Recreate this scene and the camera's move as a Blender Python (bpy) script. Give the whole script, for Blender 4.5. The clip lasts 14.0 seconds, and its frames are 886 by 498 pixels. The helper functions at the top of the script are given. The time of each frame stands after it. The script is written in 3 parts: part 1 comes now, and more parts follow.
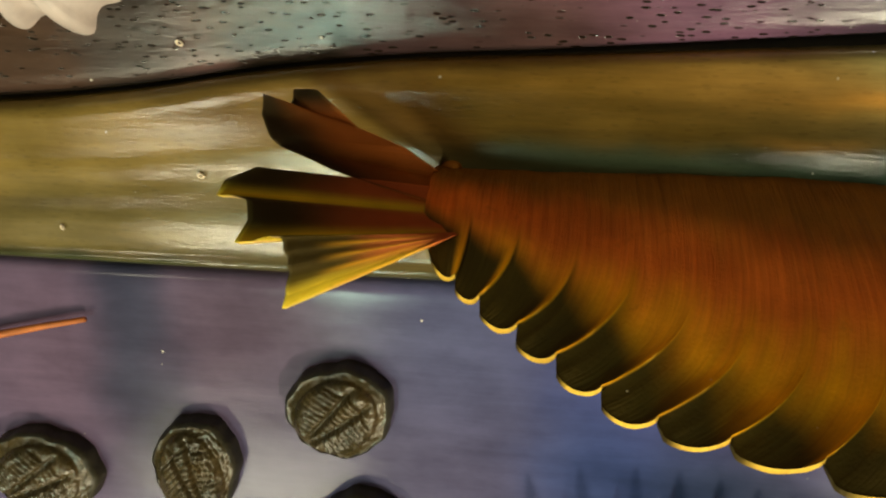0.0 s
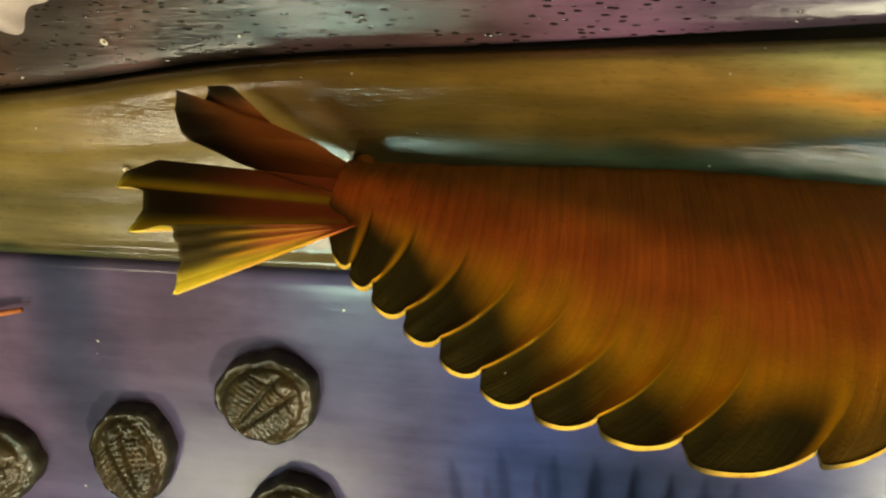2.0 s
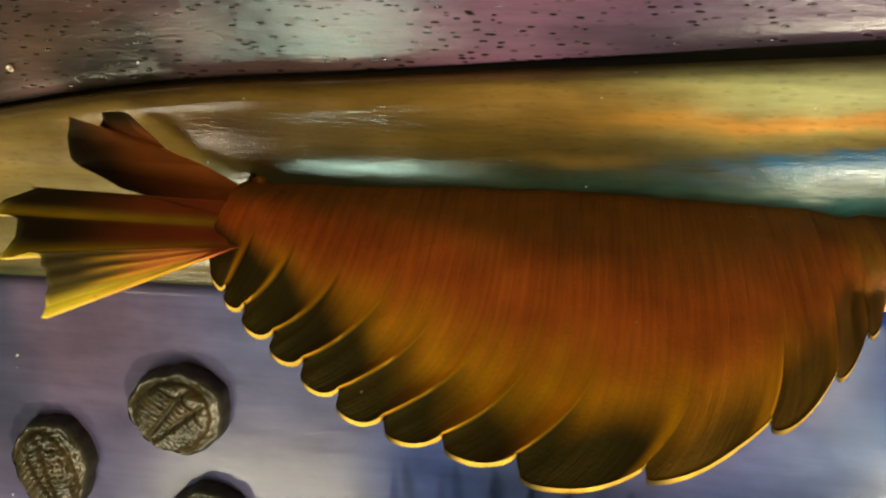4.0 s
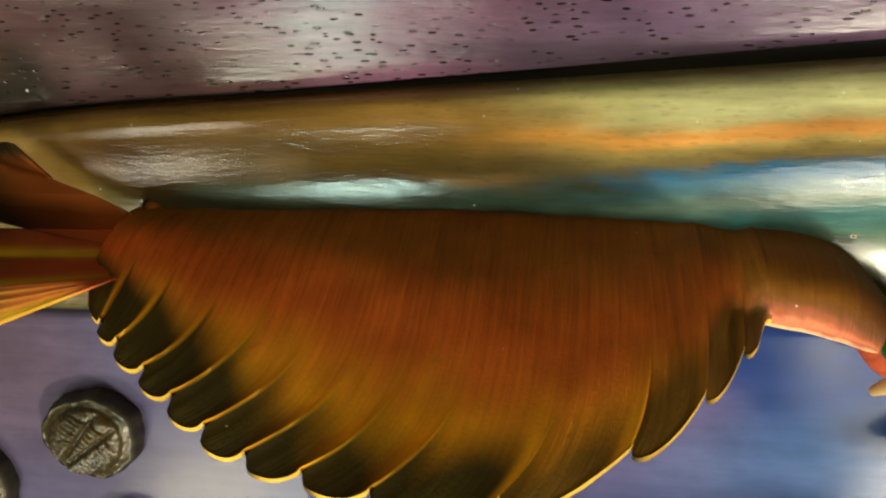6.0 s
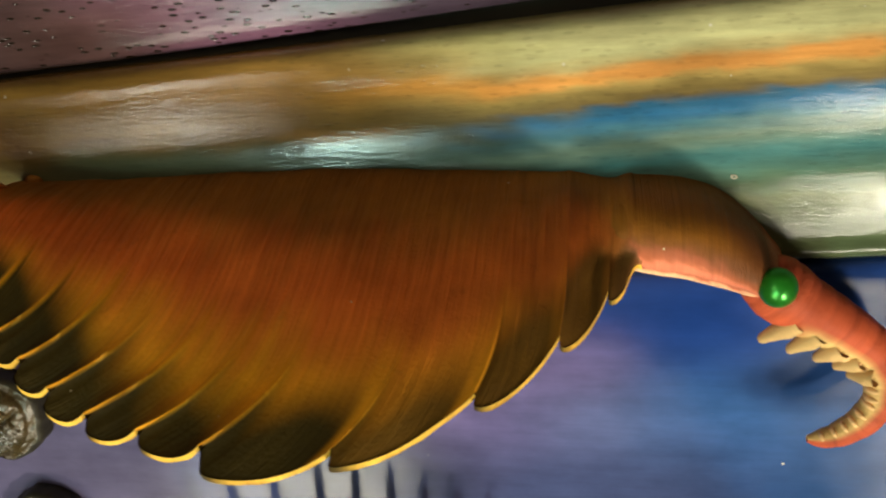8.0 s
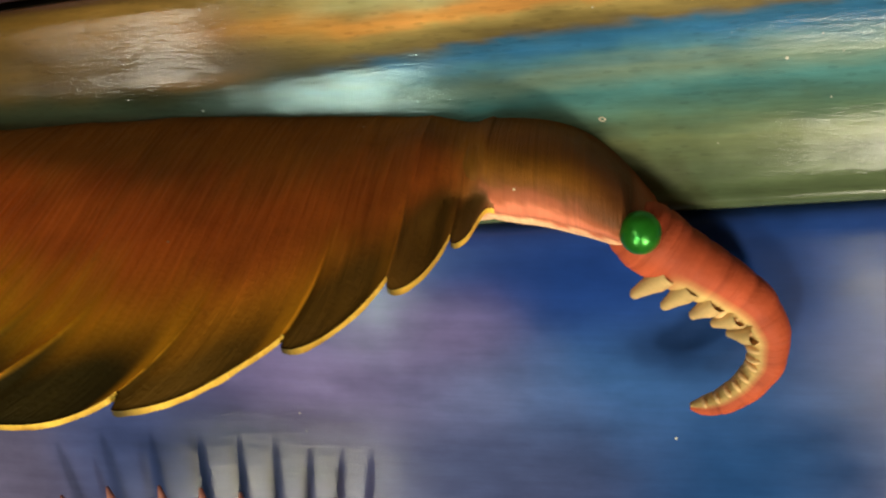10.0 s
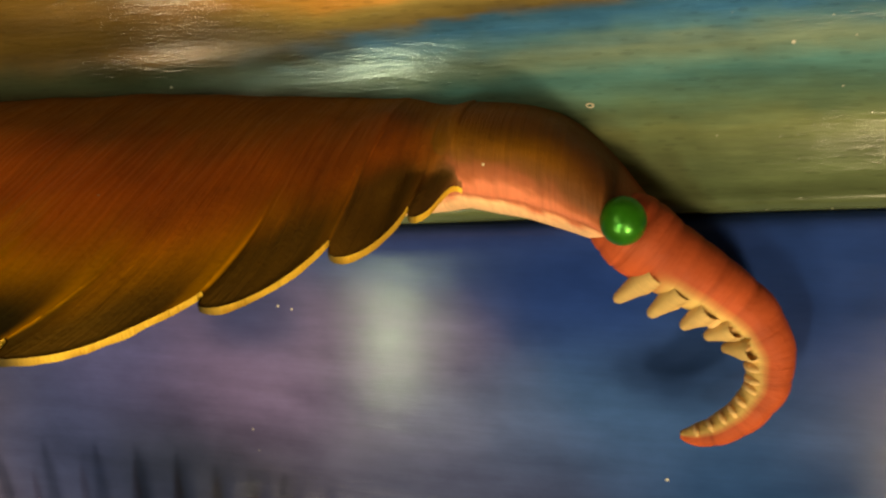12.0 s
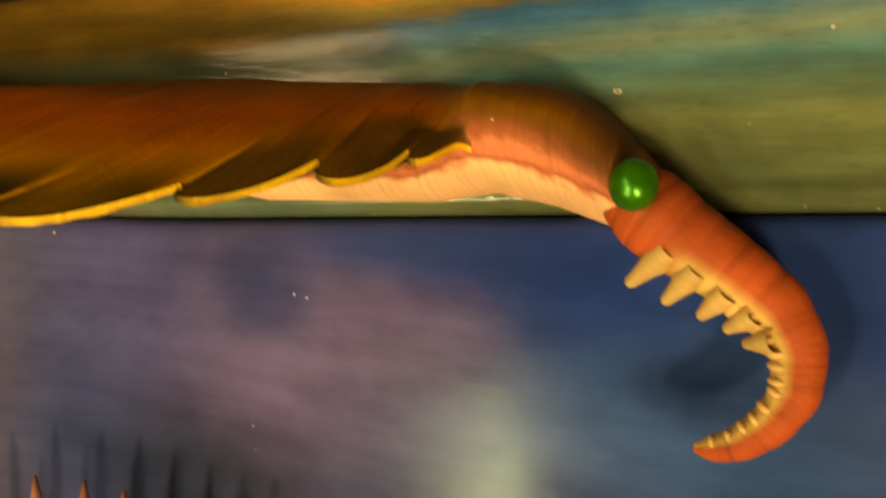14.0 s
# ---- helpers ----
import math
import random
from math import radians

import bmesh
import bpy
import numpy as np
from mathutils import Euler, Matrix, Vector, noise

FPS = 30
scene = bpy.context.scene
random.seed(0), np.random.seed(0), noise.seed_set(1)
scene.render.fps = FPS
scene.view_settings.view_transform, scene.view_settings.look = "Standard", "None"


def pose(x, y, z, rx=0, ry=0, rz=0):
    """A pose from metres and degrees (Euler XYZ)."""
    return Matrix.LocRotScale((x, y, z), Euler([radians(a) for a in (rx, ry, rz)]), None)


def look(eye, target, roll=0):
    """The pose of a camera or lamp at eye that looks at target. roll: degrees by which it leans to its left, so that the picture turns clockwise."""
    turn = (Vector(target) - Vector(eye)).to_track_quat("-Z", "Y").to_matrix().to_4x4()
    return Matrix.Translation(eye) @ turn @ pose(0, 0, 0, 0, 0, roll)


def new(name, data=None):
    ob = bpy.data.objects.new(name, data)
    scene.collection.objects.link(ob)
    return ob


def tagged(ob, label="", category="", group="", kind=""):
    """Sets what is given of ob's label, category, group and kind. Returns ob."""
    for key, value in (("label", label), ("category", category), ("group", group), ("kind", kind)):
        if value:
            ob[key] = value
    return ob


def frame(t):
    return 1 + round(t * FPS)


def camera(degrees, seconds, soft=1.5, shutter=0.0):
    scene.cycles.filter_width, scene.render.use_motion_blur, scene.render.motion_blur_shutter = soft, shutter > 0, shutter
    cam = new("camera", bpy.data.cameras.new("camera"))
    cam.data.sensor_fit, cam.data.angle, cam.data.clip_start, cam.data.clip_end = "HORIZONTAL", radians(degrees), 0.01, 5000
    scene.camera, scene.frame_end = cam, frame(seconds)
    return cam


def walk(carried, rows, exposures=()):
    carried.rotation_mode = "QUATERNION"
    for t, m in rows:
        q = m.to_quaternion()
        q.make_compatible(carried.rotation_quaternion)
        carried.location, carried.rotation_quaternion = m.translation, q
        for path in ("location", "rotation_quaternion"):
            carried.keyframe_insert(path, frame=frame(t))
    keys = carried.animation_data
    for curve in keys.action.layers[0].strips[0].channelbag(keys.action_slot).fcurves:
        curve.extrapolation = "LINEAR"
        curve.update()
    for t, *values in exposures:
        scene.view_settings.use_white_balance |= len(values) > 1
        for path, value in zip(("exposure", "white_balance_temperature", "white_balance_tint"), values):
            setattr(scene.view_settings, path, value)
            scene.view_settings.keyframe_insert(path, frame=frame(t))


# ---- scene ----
cam = camera(57.0, 14.0, soft=2.2, shutter=0.5)
PATH = [
    (0.0, (0.2029, -0.257, 1.3851), (-0.0398, 1.6207, 0.7407), 1.16),
    (0.5, (0.2071, -0.2565, 1.384), (-0.036, 1.6204, 0.7373), 1.17),
    (1.0, (0.2137, -0.2566, 1.3847), (-0.0319, 1.6203, 0.7389), 1.09),
    (1.5, (0.2234, -0.2567, 1.3847), (-0.0249, 1.6203, 0.7404), 1.01),
    (2.0, (0.2338, -0.2621, 1.3857), (-0.0206, 1.6139, 0.7409), 0.95),
    (2.5, (0.2436, -0.2633, 1.3879), (-0.0134, 1.6124, 0.7432), 0.87),
    (3.0, (0.2554, -0.2648, 1.3885), (-0.0093, 1.6093, 0.7424), 0.63),
    (3.5, (0.2657, -0.2637, 1.3896), (-0.0045, 1.6083, 0.7396), 0.47),
    (3.7, (0.2688, -0.2636, 1.3919), (-0.0033, 1.6087, 0.7435), 0.49),
    (5.8, (0.3063, -0.25, 1.4047), (0.0214, 1.6075, 0.7203), -1.02),
    (6.0, (0.3108, -0.2511, 1.4049), (0.0167, 1.6065, 0.7245), -1.35),
    (6.5, (0.3185, -0.2514, 1.4042), (0.0143, 1.6021, 0.7174), -2.17),
    (7.0, (0.331, -0.2493, 1.3998), (0.0076, 1.5976, 0.7037), -2.92),
    (7.5, (0.3439, -0.2458, 1.3948), (0.0035, 1.5998, 0.7034), -3.68),
    (8.0, (0.3559, -0.2412, 1.3893), (-0.0007, 1.603, 0.7023), -4.15),
    (8.5, (0.3672, -0.2364, 1.3808), (-0.0032, 1.6054, 0.6949), -4.44),
    (9.0, (0.3767, -0.235, 1.3758), (0.004, 1.6106, 0.7015), -4.42),
    (9.2, (0.3815, -0.2342, 1.3741), (0.0051, 1.6122, 0.7038), -4.39),
    (11.3, (0.4108, -0.2115, 1.3424), (-0.0119, 1.6738, 0.8257), -3.24),
    (11.5, (0.4119, -0.2111, 1.3432), (-0.019, 1.6761, 0.8404), -2.68),
    (12.0, (0.4101, -0.2097, 1.3282), (-0.0676, 1.6922, 0.9352), -1.45),
    (12.5, (0.4059, -0.2055, 1.3186), (-0.1687, 1.693, 1.0624), -0.18),
    (13.0, (0.4048, -0.2049, 1.3117), (-0.2447, 1.6825, 1.1865), 1.52),
    (13.5, (0.4165, -0.2052, 1.2992), (-0.2911, 1.6654, 1.2999), 2.71),
    (14.0, (0.4342, -0.1988, 1.2804), (-0.3259, 1.6511, 1.2982), 3.77),
]
walk(cam, [(t, look(eye, target, roll)) for t, eye, target, roll in PATH],
     exposures=[(0.0, 0.26, 7250, 5), (3.5, 0.36, 7250, 6), (6.0, 0.40, 6900, 9), (9.0, 0.38, 6500, 12), (11.5, -0.08, 8600, 12), (12.5, 0.0, 11600, 16), (14.0, 0.0, 17000, 16)])

# ---- light ----
SKY = (1.0, 0.94, 0.75)
world = bpy.data.worlds.new("world")
scene.world = world
world.use_nodes = True
wn = world.node_tree.nodes
sky = wn.new("ShaderNodeTexSky")
sky.sky_type, sky.sun_disc = "NISHITA", False
sky.sun_elevation, sky.sun_rotation = radians(25), radians(200)
world.node_tree.links.new(sky.outputs[0], wn["Background"].inputs[0])
wn["Background"].inputs[1].default_value = 0.08


# Lamps added behind the viewer; the two lowest only shape the upward shadows.
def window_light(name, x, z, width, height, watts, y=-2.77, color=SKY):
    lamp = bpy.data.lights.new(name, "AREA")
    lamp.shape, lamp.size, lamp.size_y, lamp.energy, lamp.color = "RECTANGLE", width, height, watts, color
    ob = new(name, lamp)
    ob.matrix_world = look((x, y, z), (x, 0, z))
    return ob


# (x, z, width, height, watts) of five unseen, assumed panes that light the panel; the second is tinted green
GREEN_TINT, WARM = (0.66, 1.0, 0.86), (1.0, 0.96, 0.76)
UNSEEN_PANES = [(-1.02, -0.88, 1.00, 0.48, 58.0), (-0.54, 0.40, 0.16, 0.58, 29.0), (1.94, -0.84, 0.46, 0.56, 124.0), (1.37, 0.06, 0.26, 0.60, 15.0), (-1.36, 1.82, 0.24, 0.70, 14.0)]
for wx, wz, ww, wh, watts in UNSEEN_PANES:
    window_light("window_light", wx, wz, ww - 0.02, wh - 0.02, watts, color=GREEN_TINT if wz == 0.40 else WARM if wz == -0.88 else SKY)

# ---- materials ----


def lin(r, g, b, k=1.0):
    """A colour of 0 to 255 as linear light, times k."""
    return tuple(min(0.9, k * t * (c / 255 / 12.92 if c < 10 else ((c / 255 + 0.055) / 1.055) ** 2.4)) for c, t in zip((r, g, b), (1.08, 0.97, 0.92)))


class Nodes:
    def __init__(self, name):
        self.mat = bpy.data.materials.new(name)
        self.mat.use_nodes = True
        self.tree = self.mat.node_tree
        self.bsdf = self.tree.nodes["Principled BSDF"]

    def add(self, kind, **values):
        node = self.tree.nodes.new("ShaderNode" + kind)
        for key, value in values.items():
            if key in node.inputs:
                self.put(node.inputs[key], value)
        return node

    def put(self, socket, value):
        if isinstance(value, bpy.types.NodeSocket):
            self.tree.links.new(value, socket)
        else:
            socket.default_value = value

    def set(self, **values):
        for key, value in values.items():
            self.put(self.bsdf.inputs[key.replace("_", " ")], value)

    def scaled(self, source, x, y, z):
        node = self.add("Mapping", Vector=source)
        node.inputs["Scale"].default_value = (x, y, z)
        return node.outputs[0]

    def noise(self, vector, scale, detail=4.0, rough=0.6):
        return self.add("TexNoise", Vector=vector, Scale=scale, Detail=detail, Roughness=rough).outputs[0]

    def ramp(self, value, low, high, a=0.0, b=1.0):
        node = self.add("MapRange", Value=value)
        for n, v in zip((1, 2, 3, 4), (low, high, a, b)):
            node.inputs[n].default_value = v
        return node.outputs[0]

    def math(self, op, a, b):
        node = self.tree.nodes.new("ShaderNodeMath")
        node.operation = op
        self.put(node.inputs[0], a)
        self.put(node.inputs[1], b)
        return node.outputs[0]

    def mix(self, fac, a, b, blend="MIX"):
        node = self.tree.nodes.new("ShaderNodeMix")
        node.data_type, node.blend_type = "RGBA", blend
        self.put(node.inputs[0], fac)
        self.put(node.inputs[6], a if isinstance(a, bpy.types.NodeSocket) else (*a, 1))
        self.put(node.inputs[7], b if isinstance(b, bpy.types.NodeSocket) else (*b, 1))
        return node.outputs[2]

    def grey(self, value):
        node = self.tree.nodes.new("ShaderNodeCombineColor")
        for n in range(3):
            self.put(node.inputs[n], value)
        return node.outputs[0]

    def bump(self, height, strength, distance):
        return self.add("Bump", Height=height, Strength=strength, Distance=distance).outputs[0]

    def attr(self, name):
        node = self.tree.nodes.new("ShaderNodeAttribute")
        node.attribute_name = name
        return node

    @property
    def place(self):
        return self.add("TexCoord").outputs["Object"]


def painted_wood(name, pores, rough, relief, gloss=0.5, streaks=0.28):
    """Varnished paint on grained wood: the painted colours, brush streaks, open pores and pale flecks."""
    m = Nodes(name)
    place, paint = m.place, m.attr("paint").outputs["Color"]
    streak = m.noise(m.scaled(place, 14, 60, 170), 1.0, 6, 0.65)
    blotch = m.noise(m.scaled(place, 25, 25, 45), 1.0, 5, 0.6)
    color = m.mix(1.0, paint, m.grey(m.ramp(streak, 0.3, 0.7, 1 - streaks, 1 + streaks)), "MULTIPLY")
    color = m.mix(1.0, color, m.grey(m.ramp(blotch, 0.3, 0.7, 0.75, 1.25)), "MULTIPLY")
    wiggle = m.add("TexNoise", Vector=m.scaled(place, 90, 90, 90), Scale=1.0)
    moved = m.mix(0.35, m.scaled(place, 165, 165, 600), wiggle.outputs["Color"], "LINEAR_LIGHT")
    cell = m.add("TexVoronoi", Vector=moved, Scale=1.0, Randomness=1.0)
    sparse = m.ramp(m.noise(m.scaled(place, 40, 40, 60), 1.0, 2), 0.36, 0.48)
    hole = m.math("MULTIPLY", m.ramp(cell.outputs["Distance"], 0.20, 0.28, 1.0, 0.0), sparse)
    hole = m.math("MULTIPLY", hole, pores)
    color = m.mix(hole, color, lin(24, 18, 10))
    fleck = m.add("TexVoronoi", Vector=m.scaled(place, 95, 95, 95), Scale=1.0, Randomness=1.0)
    white = m.ramp(fleck.outputs["Distance"], 0.035, 0.05, 1.0, 0.0)
    white = m.math("MULTIPLY", white, m.ramp(m.noise(place, 17.0, 2), 0.49, 0.54))
    color = m.mix(white, color, lin(190, 190, 180))
    grain = m.noise(m.scaled(place, 130, 300, 900), 1.0, 4, 0.6)
    broad = m.noise(m.scaled(place, 30, 60, 200), 1.0, 4, 0.6)
    height = m.math("SUBTRACT", m.math("ADD", m.math("MULTIPLY", grain, 0.6), broad), m.math("MULTIPLY", hole, 0.8))
    m.set(Specular_IOR_Level=gloss, Base_Color=color, Roughness=m.ramp(blotch, 0.3, 0.7, rough - 0.04, rough + 0.06), Normal=m.bump(height, relief, 0.0012))
    return m.mat


def painted_clay(name):
    """Brushed acrylic on modelling clay, with wrinkles that run out along the flaps."""
    m = Nodes(name)
    place, paint, run = m.place, m.attr("paint").outputs["Color"], m.attr("run").outputs["Vector"]
    wrinkle = m.noise(m.scaled(run, 1.0, 0.05, 1.0), 1.0, 4, 0.65)
    mottle = m.noise(place, 160.0, 5, 0.65)
    large = m.noise(place, 45.0, 3, 0.5)
    color = m.mix(1.0, paint, m.grey(m.ramp(wrinkle, 0.3, 0.7, 0.86, 1.14)), "MULTIPLY")
    color = m.mix(1.0, color, m.grey(m.ramp(large, 0.3, 0.7, 0.8, 1.2)), "MULTIPLY")
    color = m.mix(m.ramp(mottle, 0.62, 0.8, 0.0, 0.35), color, lin(60, 40, 14))
    fleck = m.add("TexVoronoi", Vector=m.scaled(place, 120, 120, 120), Scale=1.0)
    white = m.math("MULTIPLY", m.ramp(fleck.outputs["Distance"], 0.03, 0.045, 1.0, 0.0), m.ramp(large, 0.55, 0.6))
    color = m.mix(white, color, lin(200, 190, 160))
    height = m.math("ADD", wrinkle, m.math("MULTIPLY", m.noise(place, 900.0, 3), 0.25))
    m.set(Base_Color=color, Roughness=m.ramp(mottle, 0.3, 0.7, 0.5, 0.68), Normal=m.bump(height, 0.6, 0.0014), Specular_IOR_Level=0.16)
    return m.mat


def plain(name, color, rough, metal=0.0, scale=60.0, depth=0.3, amount=0.25, distance=0.001):
    m = Nodes(name)
    n, n2 = m.noise(m.place, scale, 5, 0.6), m.noise(m.place, scale * 0.2, 3, 0.5)
    c = m.mix(1.0, color, m.grey(m.ramp(n, 0.3, 0.7, 1 - amount, 1 + amount)), "MULTIPLY")
    c = m.mix(1.0, c, m.grey(m.ramp(n2, 0.3, 0.7, 1 - amount, 1 + amount)), "MULTIPLY")
    m.set(Base_Color=c, Roughness=rough, Metallic=metal, Normal=m.bump(n, depth, distance))
    return m.mat


def stone(name):
    """Dark polished fossil stone, brown in the hollows."""
    m = Nodes(name)
    n, n2 = m.noise(m.place, 420.0, 5, 0.65), m.noise(m.place, 90.0, 3, 0.5)
    c = m.mix(m.ramp(n2, 0.35, 0.65), lin(46, 41, 22), lin(72, 61, 36))
    c = m.mix(m.ramp(n, 0.55, 0.75, 0, 0.7), c, lin(40, 32, 18))
    m.set(Base_Color=c, Roughness=m.ramp(n, 0.3, 0.7, 0.18, 0.4), Normal=m.bump(n, 0.35, 0.0008))
    return m.mat


LOWER = painted_wood("blue_varnished_paint", 0.0, 0.15, 0.06, 0.10, 0.12)
MIDDLE = painted_wood("ochre_varnished_paint", 0.14, 0.15, 0.18, 0.40)
UPPER = painted_wood("violet_varnished_paint", 1.0, 0.15, 0.28, 0.30)
CLAY = painted_clay("painted_clay")
EYE = plain("green_pearl", lin(34, 122, 34), 0.28, 0.55, 300, 0.1, 0.2)
STONE = stone("fossil_stone")
MATRIX = plain("dark_matrix_stone", lin(40, 38, 22), 0.55, 0, 300, 0.5, 0.35)
PLASTER = plain("wall_plaster", lin(92, 83, 70), 0.9, 0, 20, 0.2, 0.1)
FLOORING = plain("floor_stone", lin(70, 64, 55), 0.6, 0, 12, 0.2, 0.2)
SHELL = plain("shell_white", lin(172, 162, 158), 0.5, 0, 120, 0.4, 0.12)
ORANGE = plain("orange_clay", lin(170, 96, 40), 0.6, 0, 150, 0.4, 0.2)
FLECK = plain("pale_grit", lin(215, 205, 185), 0.4, 0, 400, 0.2, 0.1)
JOINT = plain("joint_shade_dark", lin(30, 26, 14), 0.9, 0, 80, 0.3, 0.3)
WHITE = plain("window_paint", lin(200, 198, 190), 0.5, 0, 40, 0.1, 0.05)

# ---- mesh helpers ----


class Build:
    """Gathers vertices with a painted colour and a running direction, and faces, into one mesh."""

    def __init__(self):
        self.v, self.c, self.r, self.f, self.m = [], [], [], [], []

    def vert(self, p, color=(0.5, 0.5, 0.5), run=(0, 0, 0)):
        self.v.append(tuple(p))
        self.c.append((*color, 1.0))
        self.r.append(tuple(run))
        return len(self.v) - 1

    def grid(self, rows, wrap=False, slot=0, flip=False):
        for a, b in zip(rows, rows[1:]):
            n = len(a)
            for i in range(n if wrap else n - 1):
                q = (a[i], a[(i + 1) % n], b[(i + 1) % n], b[i])
                self.f.append(q[::-1] if flip else q)
                self.m.append(slot)

    def face(self, loop, slot=0):
        self.f.append(tuple(loop))
        self.m.append(slot)

    def mesh(self, name, materials, smooth=True):
        me = bpy.data.meshes.new(name)
        me.from_pydata(self.v, [], self.f)
        for mat in materials:
            me.materials.append(mat)
        me.polygons.foreach_set("material_index", self.m)
        me.polygons.foreach_set("use_smooth", [smooth] * len(self.f))
        me.attributes.new("paint", "FLOAT_COLOR", "POINT").data.foreach_set("color", np.array(self.c, np.float32).ravel())
        me.attributes.new("run", "FLOAT_VECTOR", "POINT").data.foreach_set("vector", np.array(self.r, np.float32).ravel())
        me.update()
        return me


def part(name, mesh, parent=None, label=""):
    ob = new(name, mesh)
    ob.parent = parent
    return tagged(ob, label)


def box_mesh(name, lo, hi, mat, bevel=0.0):
    bm = bmesh.new()
    bmesh.ops.create_cube(bm, size=1)
    for v in bm.verts:
        v.co = [l + (h - l) * (c + 0.5) for l, h, c in zip(lo, hi, v.co)]
    if bevel:
        bmesh.ops.bevel(bm, geom=bm.edges[:], offset=bevel, segments=2, affect="EDGES")
    me = bpy.data.meshes.new(name)
    bm.to_mesh(me)
    bm.free()
    me.materials.append(mat)
    return me


def smooth(x, a, b):
    t = min(1.0, max(0.0, (x - a) / (b - a)))
    return t * t * (3 - 2 * t)


def blend(a, b, t):
    return tuple(p + (q - p) * t for p, q in zip(a, b))


def curve(x, xs, ys):
    return float(np.interp(x, xs, ys))


def wob(x, y, z=0.0, s=1.0):
    return noise.noise(Vector((x * s, y * s, z)))


# ---- the painted panel: three boards, one above another ----
SEAM_X = (-0.6, 0.017, 0.058, 0.107, 0.153, 0.206, 0.30, 0.40, 1.1)
SEAM_Z = (1.298, 1.3395, 1.3437, 1.3526, 1.3577, 1.3607, 1.3662, 1.3728, 1.41)
FOOT_X = (-0.6, 0.0, 0.15, 0.26, 0.36, 0.46, 1.1)
FOOT_Z = (1.2825, 1.2832, 1.2845, 1.2868, 1.2918, 1.2968, 1.319)


def soft_curve(x, xs, ys, w=0.018):
    return sum(curve(x + d * w, xs, ys) for d in (-1, -0.5, 0, 0.5, 1)) / 5


def seam(x):
    return soft_curve(x, SEAM_X, SEAM_Z)


def foot(x):
    return soft_curve(x, FOOT_X, FOOT_Z)


def mural(x, z, base, dabs):
    """Colour at a place, with some shadow put into it: soft overlapping dabs (x, z, half width, half height, r, g, b)
    on a base colour.
    """
    x += 0.006 * wob(x, z, 3.1, 45) + 0.002 * wob(x, z, 7.7, 160)
    z += 0.003 * wob(x, z, 5.3, 60)
    total, acc = 0.12, [0.12 * c for c in lin(*base)]
    for dx, dz, rx, rz, *rgb in dabs:
        w = math.exp(-(((x - dx) / rx) ** 2 + ((z - dz) / rz) ** 2)) * (3.0 if min(rx / 4, rz) < 0.0032 or rx < 0.013 else 1.0)
        total += w
        acc = [a + w * c for a, c in zip(acc, lin(*rgb))]
    return [PAINT_K * a / total for a in acc]


PAINT_K = 1.12
BLUE_AND_SHADOW_DABS = [
    (0.02, 1.25, 0.035, 0.05, 98, 82, 104), (0.054, 1.26, 0.012, 0.04, 46, 54, 74), (0.10, 1.26, 0.035, 0.03, 90, 76, 94),
    (0.16, 1.21, 0.05, 0.05, 84, 82, 112), (0.18, 1.26, 0.03, 0.03, 78, 84, 120), (0.225, 1.222, 0.022, 0.03, 44, 66, 118),
    # the dab at 0.262 is the spines' blurred shadow, painted in
    (0.24, 1.26, 0.03, 0.03, 76, 82, 140), (0.262, 1.208, 0.03, 0.02, 34, 50, 84), (0.305, 1.245, 0.03, 0.025, 104, 96, 146)]
EAST_BLUE_AND_SHADOW_DABS = [
    # the dab at 0.285 carries on the painted shadow of the spines
    (0.395, 1.268, 0.016, 0.012, 18, 54, 130), (0.357, 1.239, 0.02, 0.012, 84, 104, 150), (0.285, 1.216, 0.03, 0.012, 34, 46, 62),
    (0.348, 1.251, 0.02, 0.02, 102, 94, 142), (0.384, 1.277, 0.036, 0.013, 16, 54, 128), (0.345, 1.281, 0.03, 0.007, 24, 58, 122), (0.298, 1.266, 0.012, 0.010, 40, 56, 104), (0.40, 1.245, 0.03, 0.02, 46, 90, 150),
    # the last dab is the curled limb's cast shadow, as colour
    (0.437, 1.212, 0.03, 0.03, 14, 66, 122), (0.45, 1.28, 0.05, 0.02, 14, 56, 122), (0.36, 1.215, 0.04, 0.02, 60, 74, 116), (0.416, 1.2545, 0.009, 0.006, 22, 44, 88)]
GOLD_DABS = [
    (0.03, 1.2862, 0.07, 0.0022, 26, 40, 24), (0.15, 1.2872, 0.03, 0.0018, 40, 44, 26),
    (0.0, 1.33, 0.05, 0.02, 104, 88, 42), (0.03, 1.30, 0.06, 0.014, 78, 72, 44), (0.12, 1.30, 0.04, 0.02, 86, 80, 54),
    (0.13, 1.345, 0.04, 0.008, 92, 74, 36), (0.20, 1.35, 0.06, 0.012, 104, 76, 28), (0.28, 1.355, 0.05, 0.008, 118, 88, 40),
    (0.25, 1.338, 0.08, 0.004, 92, 66, 18), (0.28, 1.338, 0.012, 0.0015, 140, 100, 46), (0.37, 1.362, 0.055, 0.008, 172, 176, 122),
    (0.345, 1.3505, 0.04, 0.0025, 190, 134, 60), (0.43, 1.356, 0.04, 0.0025, 190, 136, 60), (0.40, 1.347, 0.06, 0.003, 128, 118, 70)]
